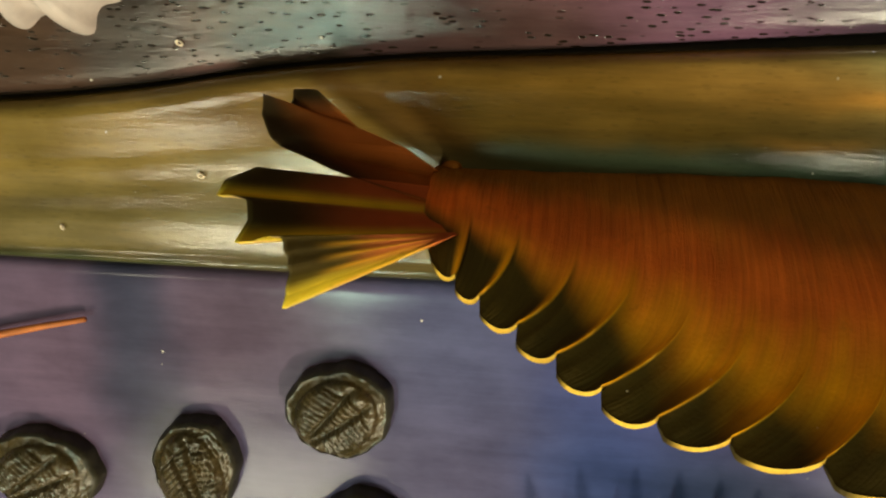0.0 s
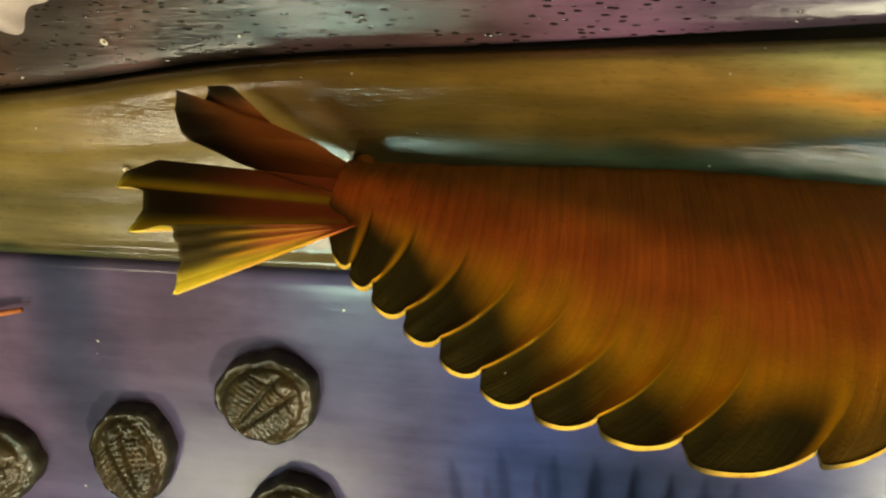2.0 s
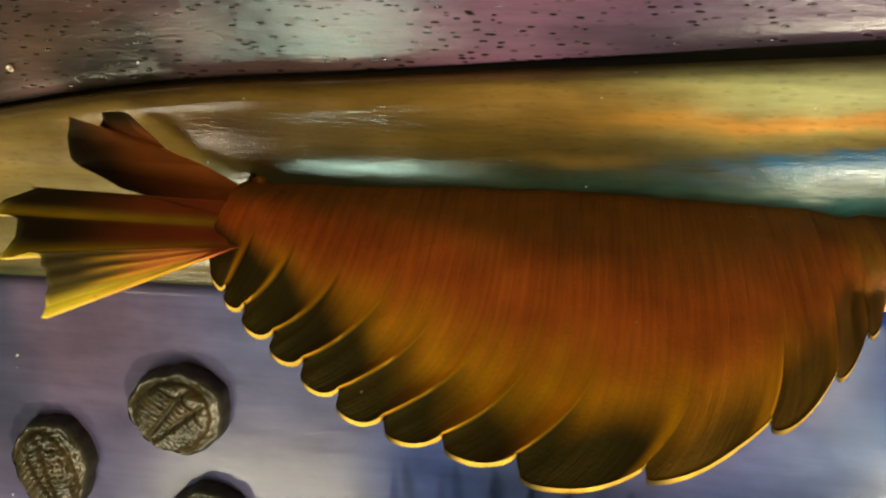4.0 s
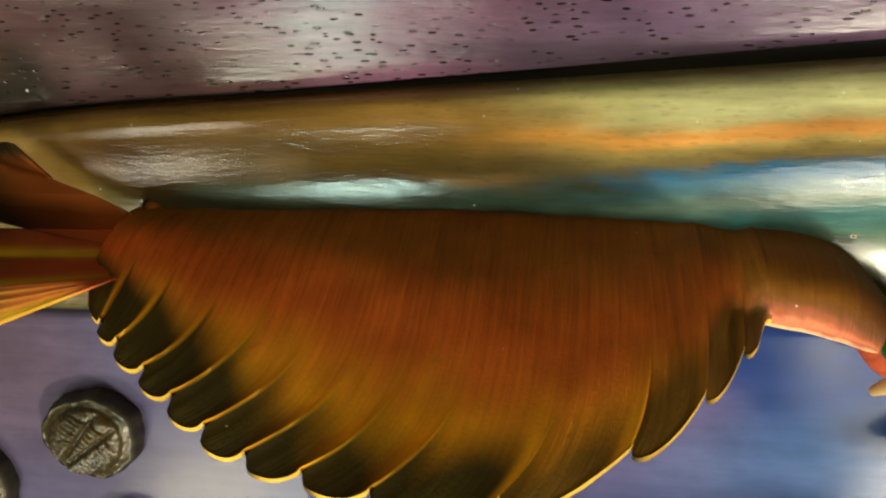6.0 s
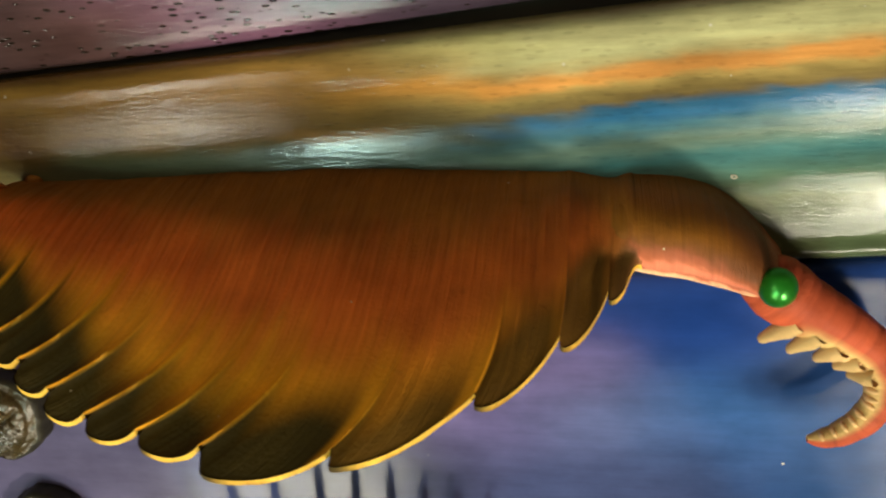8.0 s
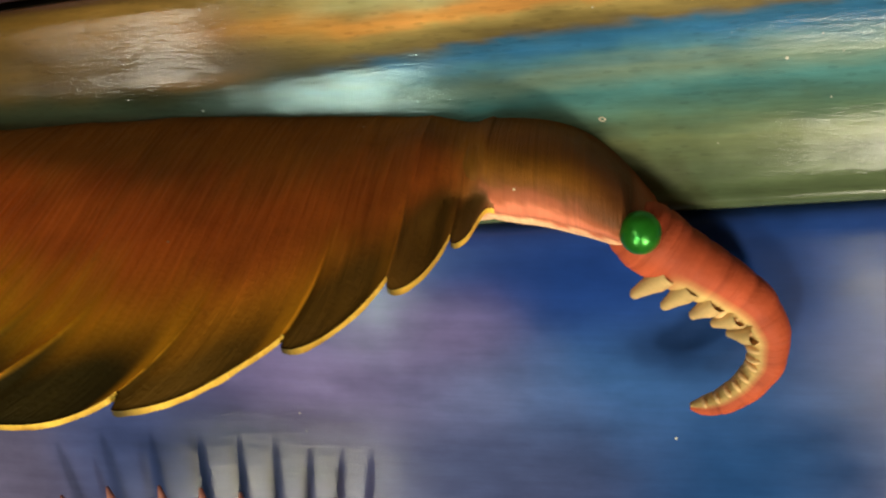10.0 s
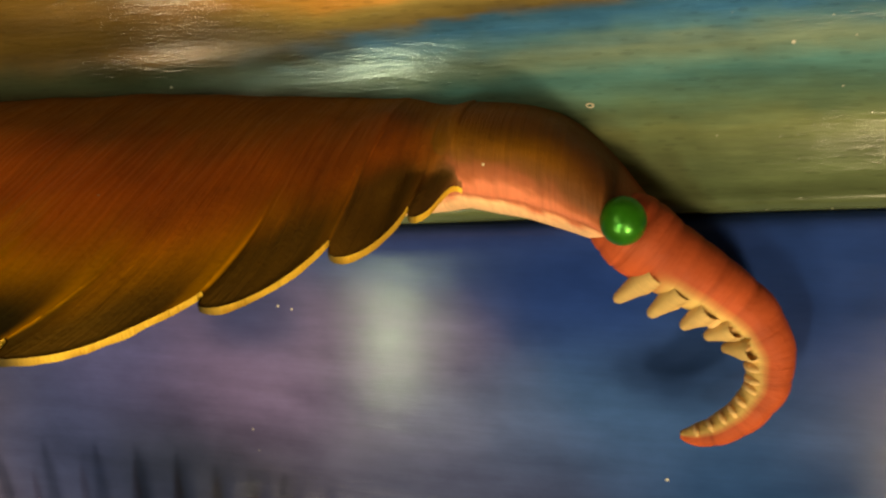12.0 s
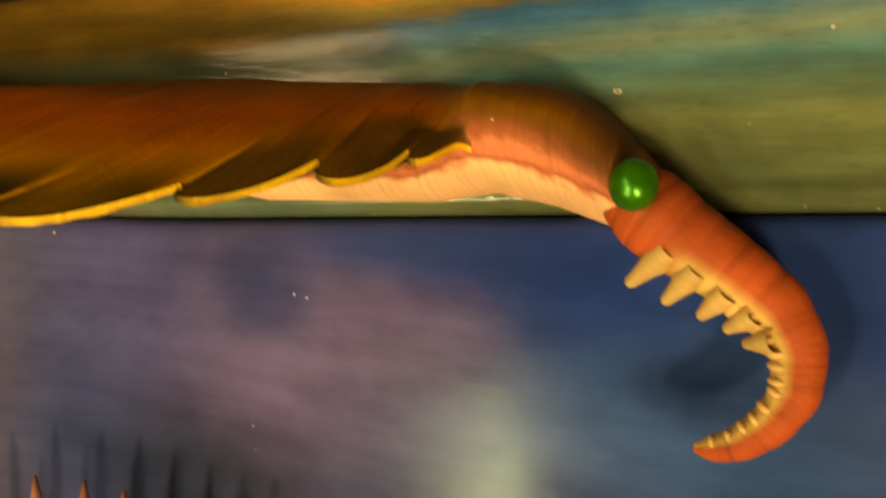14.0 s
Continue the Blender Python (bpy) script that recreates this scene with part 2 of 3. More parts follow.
TEAL_AND_SHADOW_DABS = [
    # first three: dark green paint, deepened with the creature's cast shadow
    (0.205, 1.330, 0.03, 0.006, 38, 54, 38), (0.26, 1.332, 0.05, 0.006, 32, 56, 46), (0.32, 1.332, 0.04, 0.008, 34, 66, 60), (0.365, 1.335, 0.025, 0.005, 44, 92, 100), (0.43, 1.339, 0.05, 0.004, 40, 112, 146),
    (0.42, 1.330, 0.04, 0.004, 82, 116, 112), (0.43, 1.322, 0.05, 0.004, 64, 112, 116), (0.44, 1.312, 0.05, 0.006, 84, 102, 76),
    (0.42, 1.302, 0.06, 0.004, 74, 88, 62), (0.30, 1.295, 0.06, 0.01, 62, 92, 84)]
VIOLET_AND_SHADOW_DABS = [
    # shadow of the middle board along the joint, put into the colour
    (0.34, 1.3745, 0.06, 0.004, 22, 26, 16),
    (0.03, 1.36, 0.03, 0.02, 66, 50, 34), (0.06, 1.365, 0.012, 0.02, 54, 48, 44), (0.10, 1.37, 0.02, 0.012, 78, 58, 44),
    # first two: dark shade beside the highlight, painted as smudges
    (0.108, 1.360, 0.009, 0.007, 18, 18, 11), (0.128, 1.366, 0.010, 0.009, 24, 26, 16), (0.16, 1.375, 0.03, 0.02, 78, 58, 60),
    (0.20, 1.37, 0.03, 0.01, 86, 62, 54), (0.25, 1.38, 0.04, 0.02, 120, 84, 112), (0.31, 1.376, 0.04, 0.008, 76, 66, 86),
    (0.36, 1.385, 0.05, 0.01, 104, 82, 116)]


def lower_paint(x, z):
    return [0.80 * c for c in mural(x, z, (76, 78, 116), BLUE_AND_SHADOW_DABS + EAST_BLUE_AND_SHADOW_DABS)]


def brush_line(x):
    """Where the gold upper half of the middle board meets the sea colours below it."""
    return soft_curve(x, (0.10, 0.15, 0.25, 0.30, 0.34, 0.36, 0.40, 0.46, 0.60), (1.331, 1.333, 1.337, 1.339, 1.342, 1.3445, 1.3475, 1.3505, 1.356))


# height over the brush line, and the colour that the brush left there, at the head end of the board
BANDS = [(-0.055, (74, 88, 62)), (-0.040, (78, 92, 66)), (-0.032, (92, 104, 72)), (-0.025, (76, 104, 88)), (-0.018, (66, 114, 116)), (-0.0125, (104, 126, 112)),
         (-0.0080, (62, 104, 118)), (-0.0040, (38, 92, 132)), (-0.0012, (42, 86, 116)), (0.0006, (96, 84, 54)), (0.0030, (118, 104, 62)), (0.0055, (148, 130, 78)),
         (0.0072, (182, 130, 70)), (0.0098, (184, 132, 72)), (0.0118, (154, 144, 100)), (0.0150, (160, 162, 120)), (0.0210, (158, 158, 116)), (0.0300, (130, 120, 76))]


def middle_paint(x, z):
    gold = mural(x, z, (120, 100, 56), GOLD_DABS + TEAL_AND_SHADOW_DABS)
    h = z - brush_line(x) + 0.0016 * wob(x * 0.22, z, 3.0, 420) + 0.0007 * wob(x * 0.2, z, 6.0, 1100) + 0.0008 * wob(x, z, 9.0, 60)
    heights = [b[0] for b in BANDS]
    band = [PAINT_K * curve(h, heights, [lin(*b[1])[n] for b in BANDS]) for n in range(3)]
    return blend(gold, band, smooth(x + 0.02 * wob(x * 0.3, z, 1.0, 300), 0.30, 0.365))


def upper_paint(x, z):
    return [0.6 * c for c in mural(x, z, (100, 78, 84), VIOLET_AND_SHADOW_DABS)]


def columns():
    """Places along the panel, close together where the camera passes."""
    return [-0.6, -0.45, -0.3, -0.2, -0.12] + [-0.06 + 0.0025 * i for i in range(237)] + [0.56, 0.65, 0.8, 1.0]


def board(name, bottom, top, depth_at, paint, material, rows, label, parent):
    """One board: a carved face between two wavy edges, with rolled edges and a back."""
    b = Build()
    lines = []
    for x in columns():
        z0, z1 = bottom(x), top(x)
        line = [b.vert((x, 0.028, z0), paint(x, z0))]
        for t in rows:
            z = z0 + (z1 - z0) * t
            line.append(b.vert((x, depth_at(x, z, z - z0, z1 - z), z), paint(x, z)))
        line.append(b.vert((x, 0.028, z1), paint(x, z1)))
        lines.append(line)
    b.grid(lines, flip=True)
    return part(name, b.mesh(name, [material]), parent, label)


def lower_depth(x, z, up, down):
    return 0.0005 * wob(x, z, 1.0, 14) + 0.004 * math.exp(-down / 0.0014)


def middle_depth(x, z, up, down):
    whole = up + down
    t = up / whole
    ridge = 0.0007 * math.sin(t * 17 + 1.5 * wob(x, 0, 2.0, 6)) * math.sin(math.pi * t)
    lip = 0.0016 * math.exp(-((t - 0.05) / 0.03) ** 2)
    roll = 0.004 * math.exp(-up / 0.0010) + 0.006 * math.exp(-down / 0.0022)
    return -0.0018 - 0.0022 * math.sin(math.pi * t) - lip + ridge + roll + 0.0005 * wob(x, z, 4.0, 20)


def upper_depth(x, z, up, down):
    return 0.0045 - 0.0044 * smooth(up, 0, 0.035) + 0.004 * math.exp(-up / 0.002) + 0.0004 * wob(x, z, 6.0, 18)


def gap(x):
    """Width of the dark joint over the middle board."""
    return curve(x, (-0.6, 0.1, 0.2, 0.3, 0.4, 1.0), (0.0016, 0.0018, 0.0022, 0.0042, 0.006, 0.007))


panel = tagged(new("wall_panel"), "painted carved wooden wall panel of three varnished boards", "wall panel", kind="structure")
low_rows = [0, 0.3, 0.5, 0.6, 0.68] + [0.70 + 0.29 * i / 56 for i in range(57)] + [0.993, 0.996, 0.998, 0.999, 1.0]
top_rows = [0, 0.001, 0.002, 0.004, 0.006, 0.009, 0.013, 0.018] + [0.024 + 0.19 * i / 40 for i in range(41)] + [0.3, 0.5, 1.0]
board("lower_board", lambda x: 0.86, lambda x: foot(x) - 0.0006, lower_depth, lower_paint, LOWER, low_rows, "violet and blue painted board", panel)
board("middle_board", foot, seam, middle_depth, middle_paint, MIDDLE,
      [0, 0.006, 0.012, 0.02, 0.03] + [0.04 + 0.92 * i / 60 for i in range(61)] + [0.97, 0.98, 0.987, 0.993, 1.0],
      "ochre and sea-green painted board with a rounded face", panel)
board("upper_board", lambda x: seam(x) + gap(x), lambda x: 1.78, upper_depth, upper_paint, UPPER, top_rows, "violet-brown painted board with open pores", panel)

# dark sheet added behind the gap in place of its shade
part("joint_backing", box_mesh("joint_backing", (-0.6, 0.016, 1.27), (1.0, 0.0275, 1.44), JOINT), panel, "added dark sheet that stands for shade in the joint")

# ---- the room round it ----
FLOOR_Z = -1.15
tagged(part("wall_north", box_mesh("wall_north", (-1.8, 0.028, FLOOR_Z), (2.2, 0.15, 2.5), PLASTER)), "plain plaster wall behind the panel", "wall", kind="structure")
tagged(part("wall_east", box_mesh("wall_east", (2.2, -2.95, FLOOR_Z), (2.32, 0.15, 2.5), PLASTER)), "plain plaster end wall", "wall", kind="structure")
tagged(part("wall_west", box_mesh("wall_west", (-1.92, -2.95, FLOOR_Z), (-1.8, 0.15, 2.5), PLASTER)), "plain plaster end wall", "wall", kind="structure")
tagged(part("floor", box_mesh("floor", (-1.92, -2.95, FLOOR_Z - 0.1), (2.32, 0.15, FLOOR_Z), FLOORING)), "dark stone floor", "floor", kind="structure")
tagged(part("ceiling", box_mesh("ceiling", (-1.92, -2.95, 2.5), (2.32, 0.15, 2.6), PLASTER)), "plain plaster ceiling", "ceiling", kind="structure")
# unseen wall, opened only where the added lamps stand
south = tagged(new("wall_south"), "unseen plaster wall with five assumed windows", "wall", kind="structure")
spans = [(wx - ww / 2, wx + ww / 2, wz - wh / 2, wz + wh / 2) for wx, wz, ww, wh, _ in UNSEEN_PANES]
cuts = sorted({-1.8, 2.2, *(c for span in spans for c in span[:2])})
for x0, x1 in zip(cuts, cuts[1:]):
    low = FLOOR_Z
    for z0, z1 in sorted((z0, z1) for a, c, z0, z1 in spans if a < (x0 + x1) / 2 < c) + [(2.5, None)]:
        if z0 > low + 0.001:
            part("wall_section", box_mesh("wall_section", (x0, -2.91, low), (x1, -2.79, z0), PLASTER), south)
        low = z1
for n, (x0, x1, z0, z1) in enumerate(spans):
    win = tagged(new("window_%d" % (n + 1)), "unseen assumed window with a white frame", "window", kind="structure")
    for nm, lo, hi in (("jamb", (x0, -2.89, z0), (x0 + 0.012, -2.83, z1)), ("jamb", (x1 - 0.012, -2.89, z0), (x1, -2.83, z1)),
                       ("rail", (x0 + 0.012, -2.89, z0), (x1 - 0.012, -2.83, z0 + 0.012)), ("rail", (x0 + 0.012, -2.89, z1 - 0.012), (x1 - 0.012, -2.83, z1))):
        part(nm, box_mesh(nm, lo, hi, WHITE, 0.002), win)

# ---- the creature: one statue ----
BACK_X = (0.15, 0.166, 0.20, 0.24, 0.28, 0.32, 0.36, 0.377, 0.386, 0.394, 0.401, 0.406, 0.412)
BACK_Z = (1.3245, 1.3255, 1.3265, 1.329, 1.330, 1.3285, 1.3255, 1.325, 1.3235, 1.320, 1.3135, 1.308, 1.299)
BROWN, RUST, OCHRE, PAD, YELLOW = lin(138, 89, 28), lin(210, 104, 37), lin(228, 158, 26), lin(62, 51, 15), lin(228, 188, 74)
PEACH, RED, TAN, OLIVE = lin(244, 190, 146), lin(170, 78, 48), lin(196, 168, 108), lin(60, 50, 16)
# corners between the flaps, along the rim from the tail to the neck
NOTCH = [(0.172, -0.047, 1.3105), (0.1803, -0.0556, 1.3068), (0.1873, -0.0602, 1.3031), (0.1976, -0.0659, 1.2985), (0.2078, -0.0718, 1.2940),
         (0.219, -0.0776, 1.2891), (0.232, -0.0833, 1.2851), (0.248, -0.0872, 1.2834), (0.2668, -0.0899, 1.2820), (0.2975, -0.0876, 1.2818),
         (0.3288, -0.0717, 1.2874), (0.3482, -0.0549, 1.2947), (0.3602, -0.0413, 1.3008), (0.3680, -0.0315, 1.3060)]
# the lowest corner of each flap
TIP = [(0.1745, -0.0525, 1.3085), (0.1814, -0.0615, 1.3045), (0.189, -0.0672, 1.2998), (0.1985, -0.0732, 1.2951), (0.2093, -0.0791, 1.2903),
       (0.2204, -0.0843, 1.2856), (0.2356, -0.0891, 1.2822), (0.2517, -0.0922, 1.2808), (0.2728, -0.0984, 1.2775), (0.3012, -0.092, 1.2793),
       (0.3325, -0.0732, 1.2864), (0.3505, -0.0568, 1.2936), (0.3622, -0.0428, 1.3000)]
LEAN = (0.002, 0.008, 0.015, 0.021, 0.026, 0.030, 0.031, 0.029, 0.025, 0.018, 0.008, 0.003, 0.002, 0.002)


NOTCH = [(x, y - (0.003 if x > 0.255 else 0.0), z + (0.0016 if x > 0.255 else 0.0)) for x, y, z in NOTCH[:12]] + NOTCH[12:]
TIP = [(x, y - (0.003 if x > 0.255 else 0.0), z + (0.0016 if x > 0.255 else 0.0)) for x, y, z in TIP[:11]] + TIP[11:]


def back(x):
    return soft_curve(x, BACK_X, BACK_Z, 0.004)


def flap_rim(k, f):
    """A place on flap k's rim, f from its tail side to its head side."""
    a, c, t = Vector(NOTCH[k]), Vector(NOTCH[k + 1]), Vector(TIP[k])
    peak = 0.16 if k < 10 else 0.3
    swell = math.sin(math.pi * f ** (math.log(0.5) / math.log(peak))) if f > 0 else 0.0
    out = t - a.lerp(c, peak)
    belly = Vector((0.0, -0.88, -0.40)) * (c - a).length * (0.05 if k < 8 else 0.06) * math.sin(math.pi * f)
    if k > 9:
        belly += Vector((0.62, -0.35, -0.7)) * (c - a).length * 0.03 * math.sin(math.pi * f) ** 0.7
    return a.lerp(c, f) + out * (0.72 if k < 8 else 0.65) * swell ** 0.6 + belly + Vector((0, 0.0006, 0.0012))


def flap_columns():
    cols = []
    for k in range(13):
        n = 26 if k < 7 else 40
        for i in range(n + 1):
            f = i / n
            rim = flap_rim(k, f)
            xb = NOTCH[k][0] + LEAN[k] + (NOTCH[k + 1][0] + LEAN[k + 1] - NOTCH[k][0] - LEAN[k]) * f
            cols.append((k, f, xb - 0.006 * (1 - k / 13), rim))
    return cols


def neck_shape(x):
    """Top, bottom and depth of the trunk and neck at x."""
    hi = back(x) - 0.0012 - 0.008 * (1 - smooth(x, 0.346, 0.368))
    lo = curve(x, (0.152, 0.2, 0.25, 0.30, 0.35, 0.368, 0.383, 0.402, 0.4115), (1.318, 1.312, 1.300, 1.2925, 1.294, 1.2970, 1.2945, 1.2885, 1.2925))
    deep = curve(x, (0.152, 0.18, 0.25, 0.350, 0.363, 0.374, 0.388, 0.400, 0.4075, 0.4115), (0.010, 0.012, 0.014, 0.018, 0.0285, 0.0315, 0.031, 0.029, 0.023, 0.003))
    return hi, lo, deep


def neck_point(x, t):
    """A place on the neck's skin, t from its belly to its back."""
    hi, lo, deep = neck_shape(x)
    s = min(1.0, abs(2 * t - 1)) ** (1 / 0.9)
    return Vector((x, 0.004 - (deep + 0.004) * math.sqrt(max(0.0, 1 - s * s)) ** 0.8, lo + (hi - lo) * t))


def neck_color(x, t):
    ragged = 0.05 * wob(x, t * 0.03, 2, 260) + 0.03 * wob(x, t * 0.03, 5, 700)
    c = blend(PEACH, lin(206, 122, 92), smooth(t + ragged, 0.17, 0.25))
    c = blend(c, lin(158, 88, 58), smooth(t + ragged - 0.12 * math.exp(-((x - 0.377) / 0.016) ** 2), 0.25, 0.33))
    c = blend(c, lin(112, 70, 34), smooth(t + ragged - 0.12 * math.exp(-((x - 0.377) / 0.016) ** 2), 0.33, 0.50))
    c = blend(c, BROWN, smooth(t + ragged, 0.50, 0.75))
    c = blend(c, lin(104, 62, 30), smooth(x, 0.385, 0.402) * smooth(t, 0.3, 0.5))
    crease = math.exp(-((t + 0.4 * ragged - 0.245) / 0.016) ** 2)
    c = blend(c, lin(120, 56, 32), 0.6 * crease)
    return blend(c, lin(166, 104, 72), smooth(x, 0.4035, 0.406))


def creature():
    b = Build()
    steps = [0, 0.012, 0.03, 0.06] + [0.1 + 0.9 * i / 52 for i in range(53)]
    up = Vector((0, -0.45, 0.89))
    top, rim_low, under = [], [], []
    for k, f, xb, rim in flap_columns():
        zb = back(xb)
        line = []
        u = k + f
        head = smooth(u, 7.0, 11.5)
        for v in steps:
            w = v ** 7.0
            x = xb + (rim.x - xb) * w
            y = 0.002 + (rim.y - 0.002) * v
            z = zb + (rim.z - zb) * v - 0.006 * math.exp(-v / 0.025) + (0.0064 - (0.004 * f if k == 12 else 0.0)) * math.sin(math.pi * v) + 0.0006 * wob(x, y, 0, 60) + 0.0006 * math.exp(-v / 0.03) * wob(xb, 0, 7, 650)
            pleat = smooth(v, 0.58 if k < 10 else 0.70, 1.0)
            lift = pleat * ((0.0020 if k < 8 else 0.0009) * f ** 4.0 - 0.0012 * math.sin(math.pi * f))
            lift += 0.00022 * smooth(v, 0.25, 0.5) * (1 - smooth(v, 0.8, 0.95)) * wob(xb, v * 0.004, 8, 700)
            p = Vector((x, y, z)) + up * lift
            join = smooth(u, 11.0, 12.9) * (1 - smooth(v, 0.8, 1.0) * (1 - smooth(u, 12.5, 13.0)))
            if join > 0:
                q = neck_point(max(x, xb), 1 - 0.67 * v) + up * 0.0007 * (1 - 2 * smooth(u, 12.7, 13.0))
                p = p.lerp(q, join)
            tone = v + 0.06 * wob(x, y, 9, 70) + 0.05 * wob(xb, v * 0.01, 3, 260)
            c = blend(BROWN, RUST, smooth(tone, 0.26, 0.60) * (1 - 0.45 * head))
            c = blend(c, OCHRE, smooth(tone, 0.60 + 0.05 * head, 0.93) * (1 - 0.6 * head))
            c = blend(c, neck_color(max(x, xb), 1 - 0.67 * v), smooth(u, 11.2, 12.9))
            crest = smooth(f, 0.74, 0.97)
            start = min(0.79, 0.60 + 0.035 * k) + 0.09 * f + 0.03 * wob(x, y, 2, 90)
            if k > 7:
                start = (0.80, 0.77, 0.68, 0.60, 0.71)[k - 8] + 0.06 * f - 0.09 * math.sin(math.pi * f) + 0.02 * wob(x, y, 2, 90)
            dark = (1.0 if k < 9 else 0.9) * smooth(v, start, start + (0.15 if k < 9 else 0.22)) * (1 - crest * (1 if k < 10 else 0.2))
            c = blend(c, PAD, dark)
            c = blend(c, lin(206, 146, 26), 0.55 * crest * smooth(v, 0.74, 0.96) * (1 if k < 10 else 0.12))
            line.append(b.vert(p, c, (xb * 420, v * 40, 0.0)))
        top.append(line)
        edge = Vector(b.v[line[-1]])
        lowest = edge - up * (0.0012 + 0.0005 * wob(edge.x, edge.z, 6, 260)) + Vector((0, -0.0006, -0.0004))
        y_col = blend(YELLOW, lin(150, 104, 30), min(1.0, max(0.0, 0.3 + 0.9 * wob(edge.x, edge.z, 4, 230))))
        y_col = blend(PAD, y_col, smooth(f, 0.06, 0.35))
        e0 = b.vert(edge + Vector((0, -0.0004, 0)), blend(PAD, YELLOW, smooth(f, 0.06, 0.35)), (xb * 900, 0, 5))
        e1 = b.vert(lowest, y_col, (xb * 900, 0, 5))
        rim_low.append([e0, e1])
        e2 = b.vert(lowest, OLIVE)
        row = [e2]
        for v in (0.85, 0.6, 0.3, 0.05):
            x = xb + (rim.x - xb) * v ** 3.2
            row.append(b.vert((x, 0.002 + (lowest.y - 0.002) * v, back(xb) - 0.009 + (lowest.z - back(xb) + 0.009) * v), OLIVE, (xb * 900, v * 40, 0)))
        under.append(row)
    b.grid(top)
    b.grid(rim_low)
    b.grid(under)

    # trunk, neck and hood
    rings = []
    for i in range(141):
        x = 0.168 + (0.4115 - 0.168) * i / 140
        hi, lo, deep = neck_shape(x)
        mid, half = (hi + lo) / 2, (hi - lo) / 2
        ring = []
        for j in range(64):
            a = math.pi * (j / 63) - math.pi / 2
            y, z = 0.004 - (deep + 0.004) * max(0.0, math.cos(a)) ** 0.8, mid + half * math.copysign(abs(math.sin(a)) ** 0.9, math.sin(a))
            t = (z - lo) / (hi - lo)
            y += 0.0009 * math.exp(-((t - 0.245) / 0.02) ** 2) + 0.0003 * wob(x, z, 1, 220)
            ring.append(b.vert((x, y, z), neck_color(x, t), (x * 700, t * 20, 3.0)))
        rings.append(ring)
    b.grid(rings, flip=True)
    b.face(rings[-1])

    # eye
    eye = []
    for i in range(17):
        a = math.pi * i / 16
        eye.append([b.vert((0.4055 + 0.0052 * math.sin(a) * math.cos(t), -0.0270 - 0.0050 * math.cos(a), 1.2978 + 0.0056 * math.sin(a) * math.sin(t)))
                    for t in (math.tau * j / 28 for j in range(28))])
    b.grid(eye, wrap=True, slot=1)

    # the curled front limb, ringed, with pale spines inside the curl
    limb = [(0.397, 1.2990, 0.0030), (0.4020, 1.2965, 0.0075), (0.4075, 1.2935, 0.0098), (0.4135, 1.2888, 0.0090), (0.4255, 1.2812, 0.0078), (0.4345, 1.2745, 0.0068), (0.4393, 1.2663, 0.0058),
            (0.4392, 1.2570, 0.0050), (0.4345, 1.2496, 0.0044), (0.4285, 1.2450, 0.0037), (0.4230, 1.2432, 0.0027), (0.4198, 1.2432, 0.0010)]
    lx, lz, lr = (np.array(c) for c in zip(*limb))
    knots = np.concatenate([[0], np.cumsum(np.hypot(np.diff(lx), np.diff(lz)))])
    knots /= knots[-1]
    even = np.linspace(0, 1, 111)

    def spline(vals):
        rough = np.interp(even, knots, vals)
        kernel = np.array([1, 2, 3, 4, 3, 2, 1]) / 16
        padded = np.concatenate([2 * rough[0] - rough[3:0:-1], rough, 2 * rough[-1] - rough[-2:-5:-1]])
        return np.convolve(padded, kernel, "valid")

    cx, cz, cr = spline(lx), spline(lz), np.maximum(spline(lr), 0.0008)
    tx, tz = np.gradient(cx), np.gradient(cz)
    size = np.hypot(tx, tz)
    tx, tz = tx / size, tz / size
    cy = [-0.0165 + 0.001 * s for s in even]
    rows = []
    for i, s in enumerate(even):
        fold = abs(math.sin(math.pi * (s * 13 + 0.25 * wob(s, 0.5, 1, 9)))) ** 0.16
        row = []
        for j in range(30):
            a = math.tau * j / 30
            r = cr[i] * (0.91 + 0.09 * fold)
            side = math.cos(a)
            px, pz = cx[i] - tz[i] * r * side, cz[i] + tx[i] * r * side
            inner = smooth(-side, 0.27, 0.36) * smooth(s, 0.22, 0.30)
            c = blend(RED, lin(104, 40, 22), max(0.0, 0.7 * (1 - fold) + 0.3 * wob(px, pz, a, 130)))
            c = blend(c, TAN, 0.95 * inner)
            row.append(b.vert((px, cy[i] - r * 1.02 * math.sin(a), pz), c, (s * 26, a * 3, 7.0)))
        rows.append(row)
    b.grid(rows, wrap=True, flip=True)
    b.face(rows[-1])

    def spike(base, tip, wide, color):
        base, tip = Vector(base), Vector(tip)
        axis = (tip - base).normalized()
        s1 = axis.cross(Vector((0, 1, 0))).normalized()
        s2 = axis.cross(s1)
        prev = []
        for h, w in ((-0.5, 1.25), (0.0, 1.3), (0.3, 1.0), (0.65, 0.74), (0.9, 0.58), (0.98, 0.38), (1.0, 0.1)):
            prev.append([b.vert(base.lerp(tip, h) + (s1 * math.cos(a) * 0.8 + s2 * math.sin(a)) * wide * w, color, (h * 30, a * 9, 9))
                         for a in (math.tau * j / 12 for j in range(12))])
        b.grid(prev, wrap=True)
        b.face(prev[-1])

    tips = [(0.4038, 1.2768), (0.4118, 1.2735), (0.4193, 1.2710), (0.4247, 1.2688), (0.4287, 1.2663)]
    for n, (px, pz) in enumerate(tips):
        ex, ez = cx + tz * cr * 0.8, cz - tx * cr * 0.8
        i = min(107, int(np.argmin(np.hypot(ex - px, ez - pz))) + 2)
        r = cr[i]
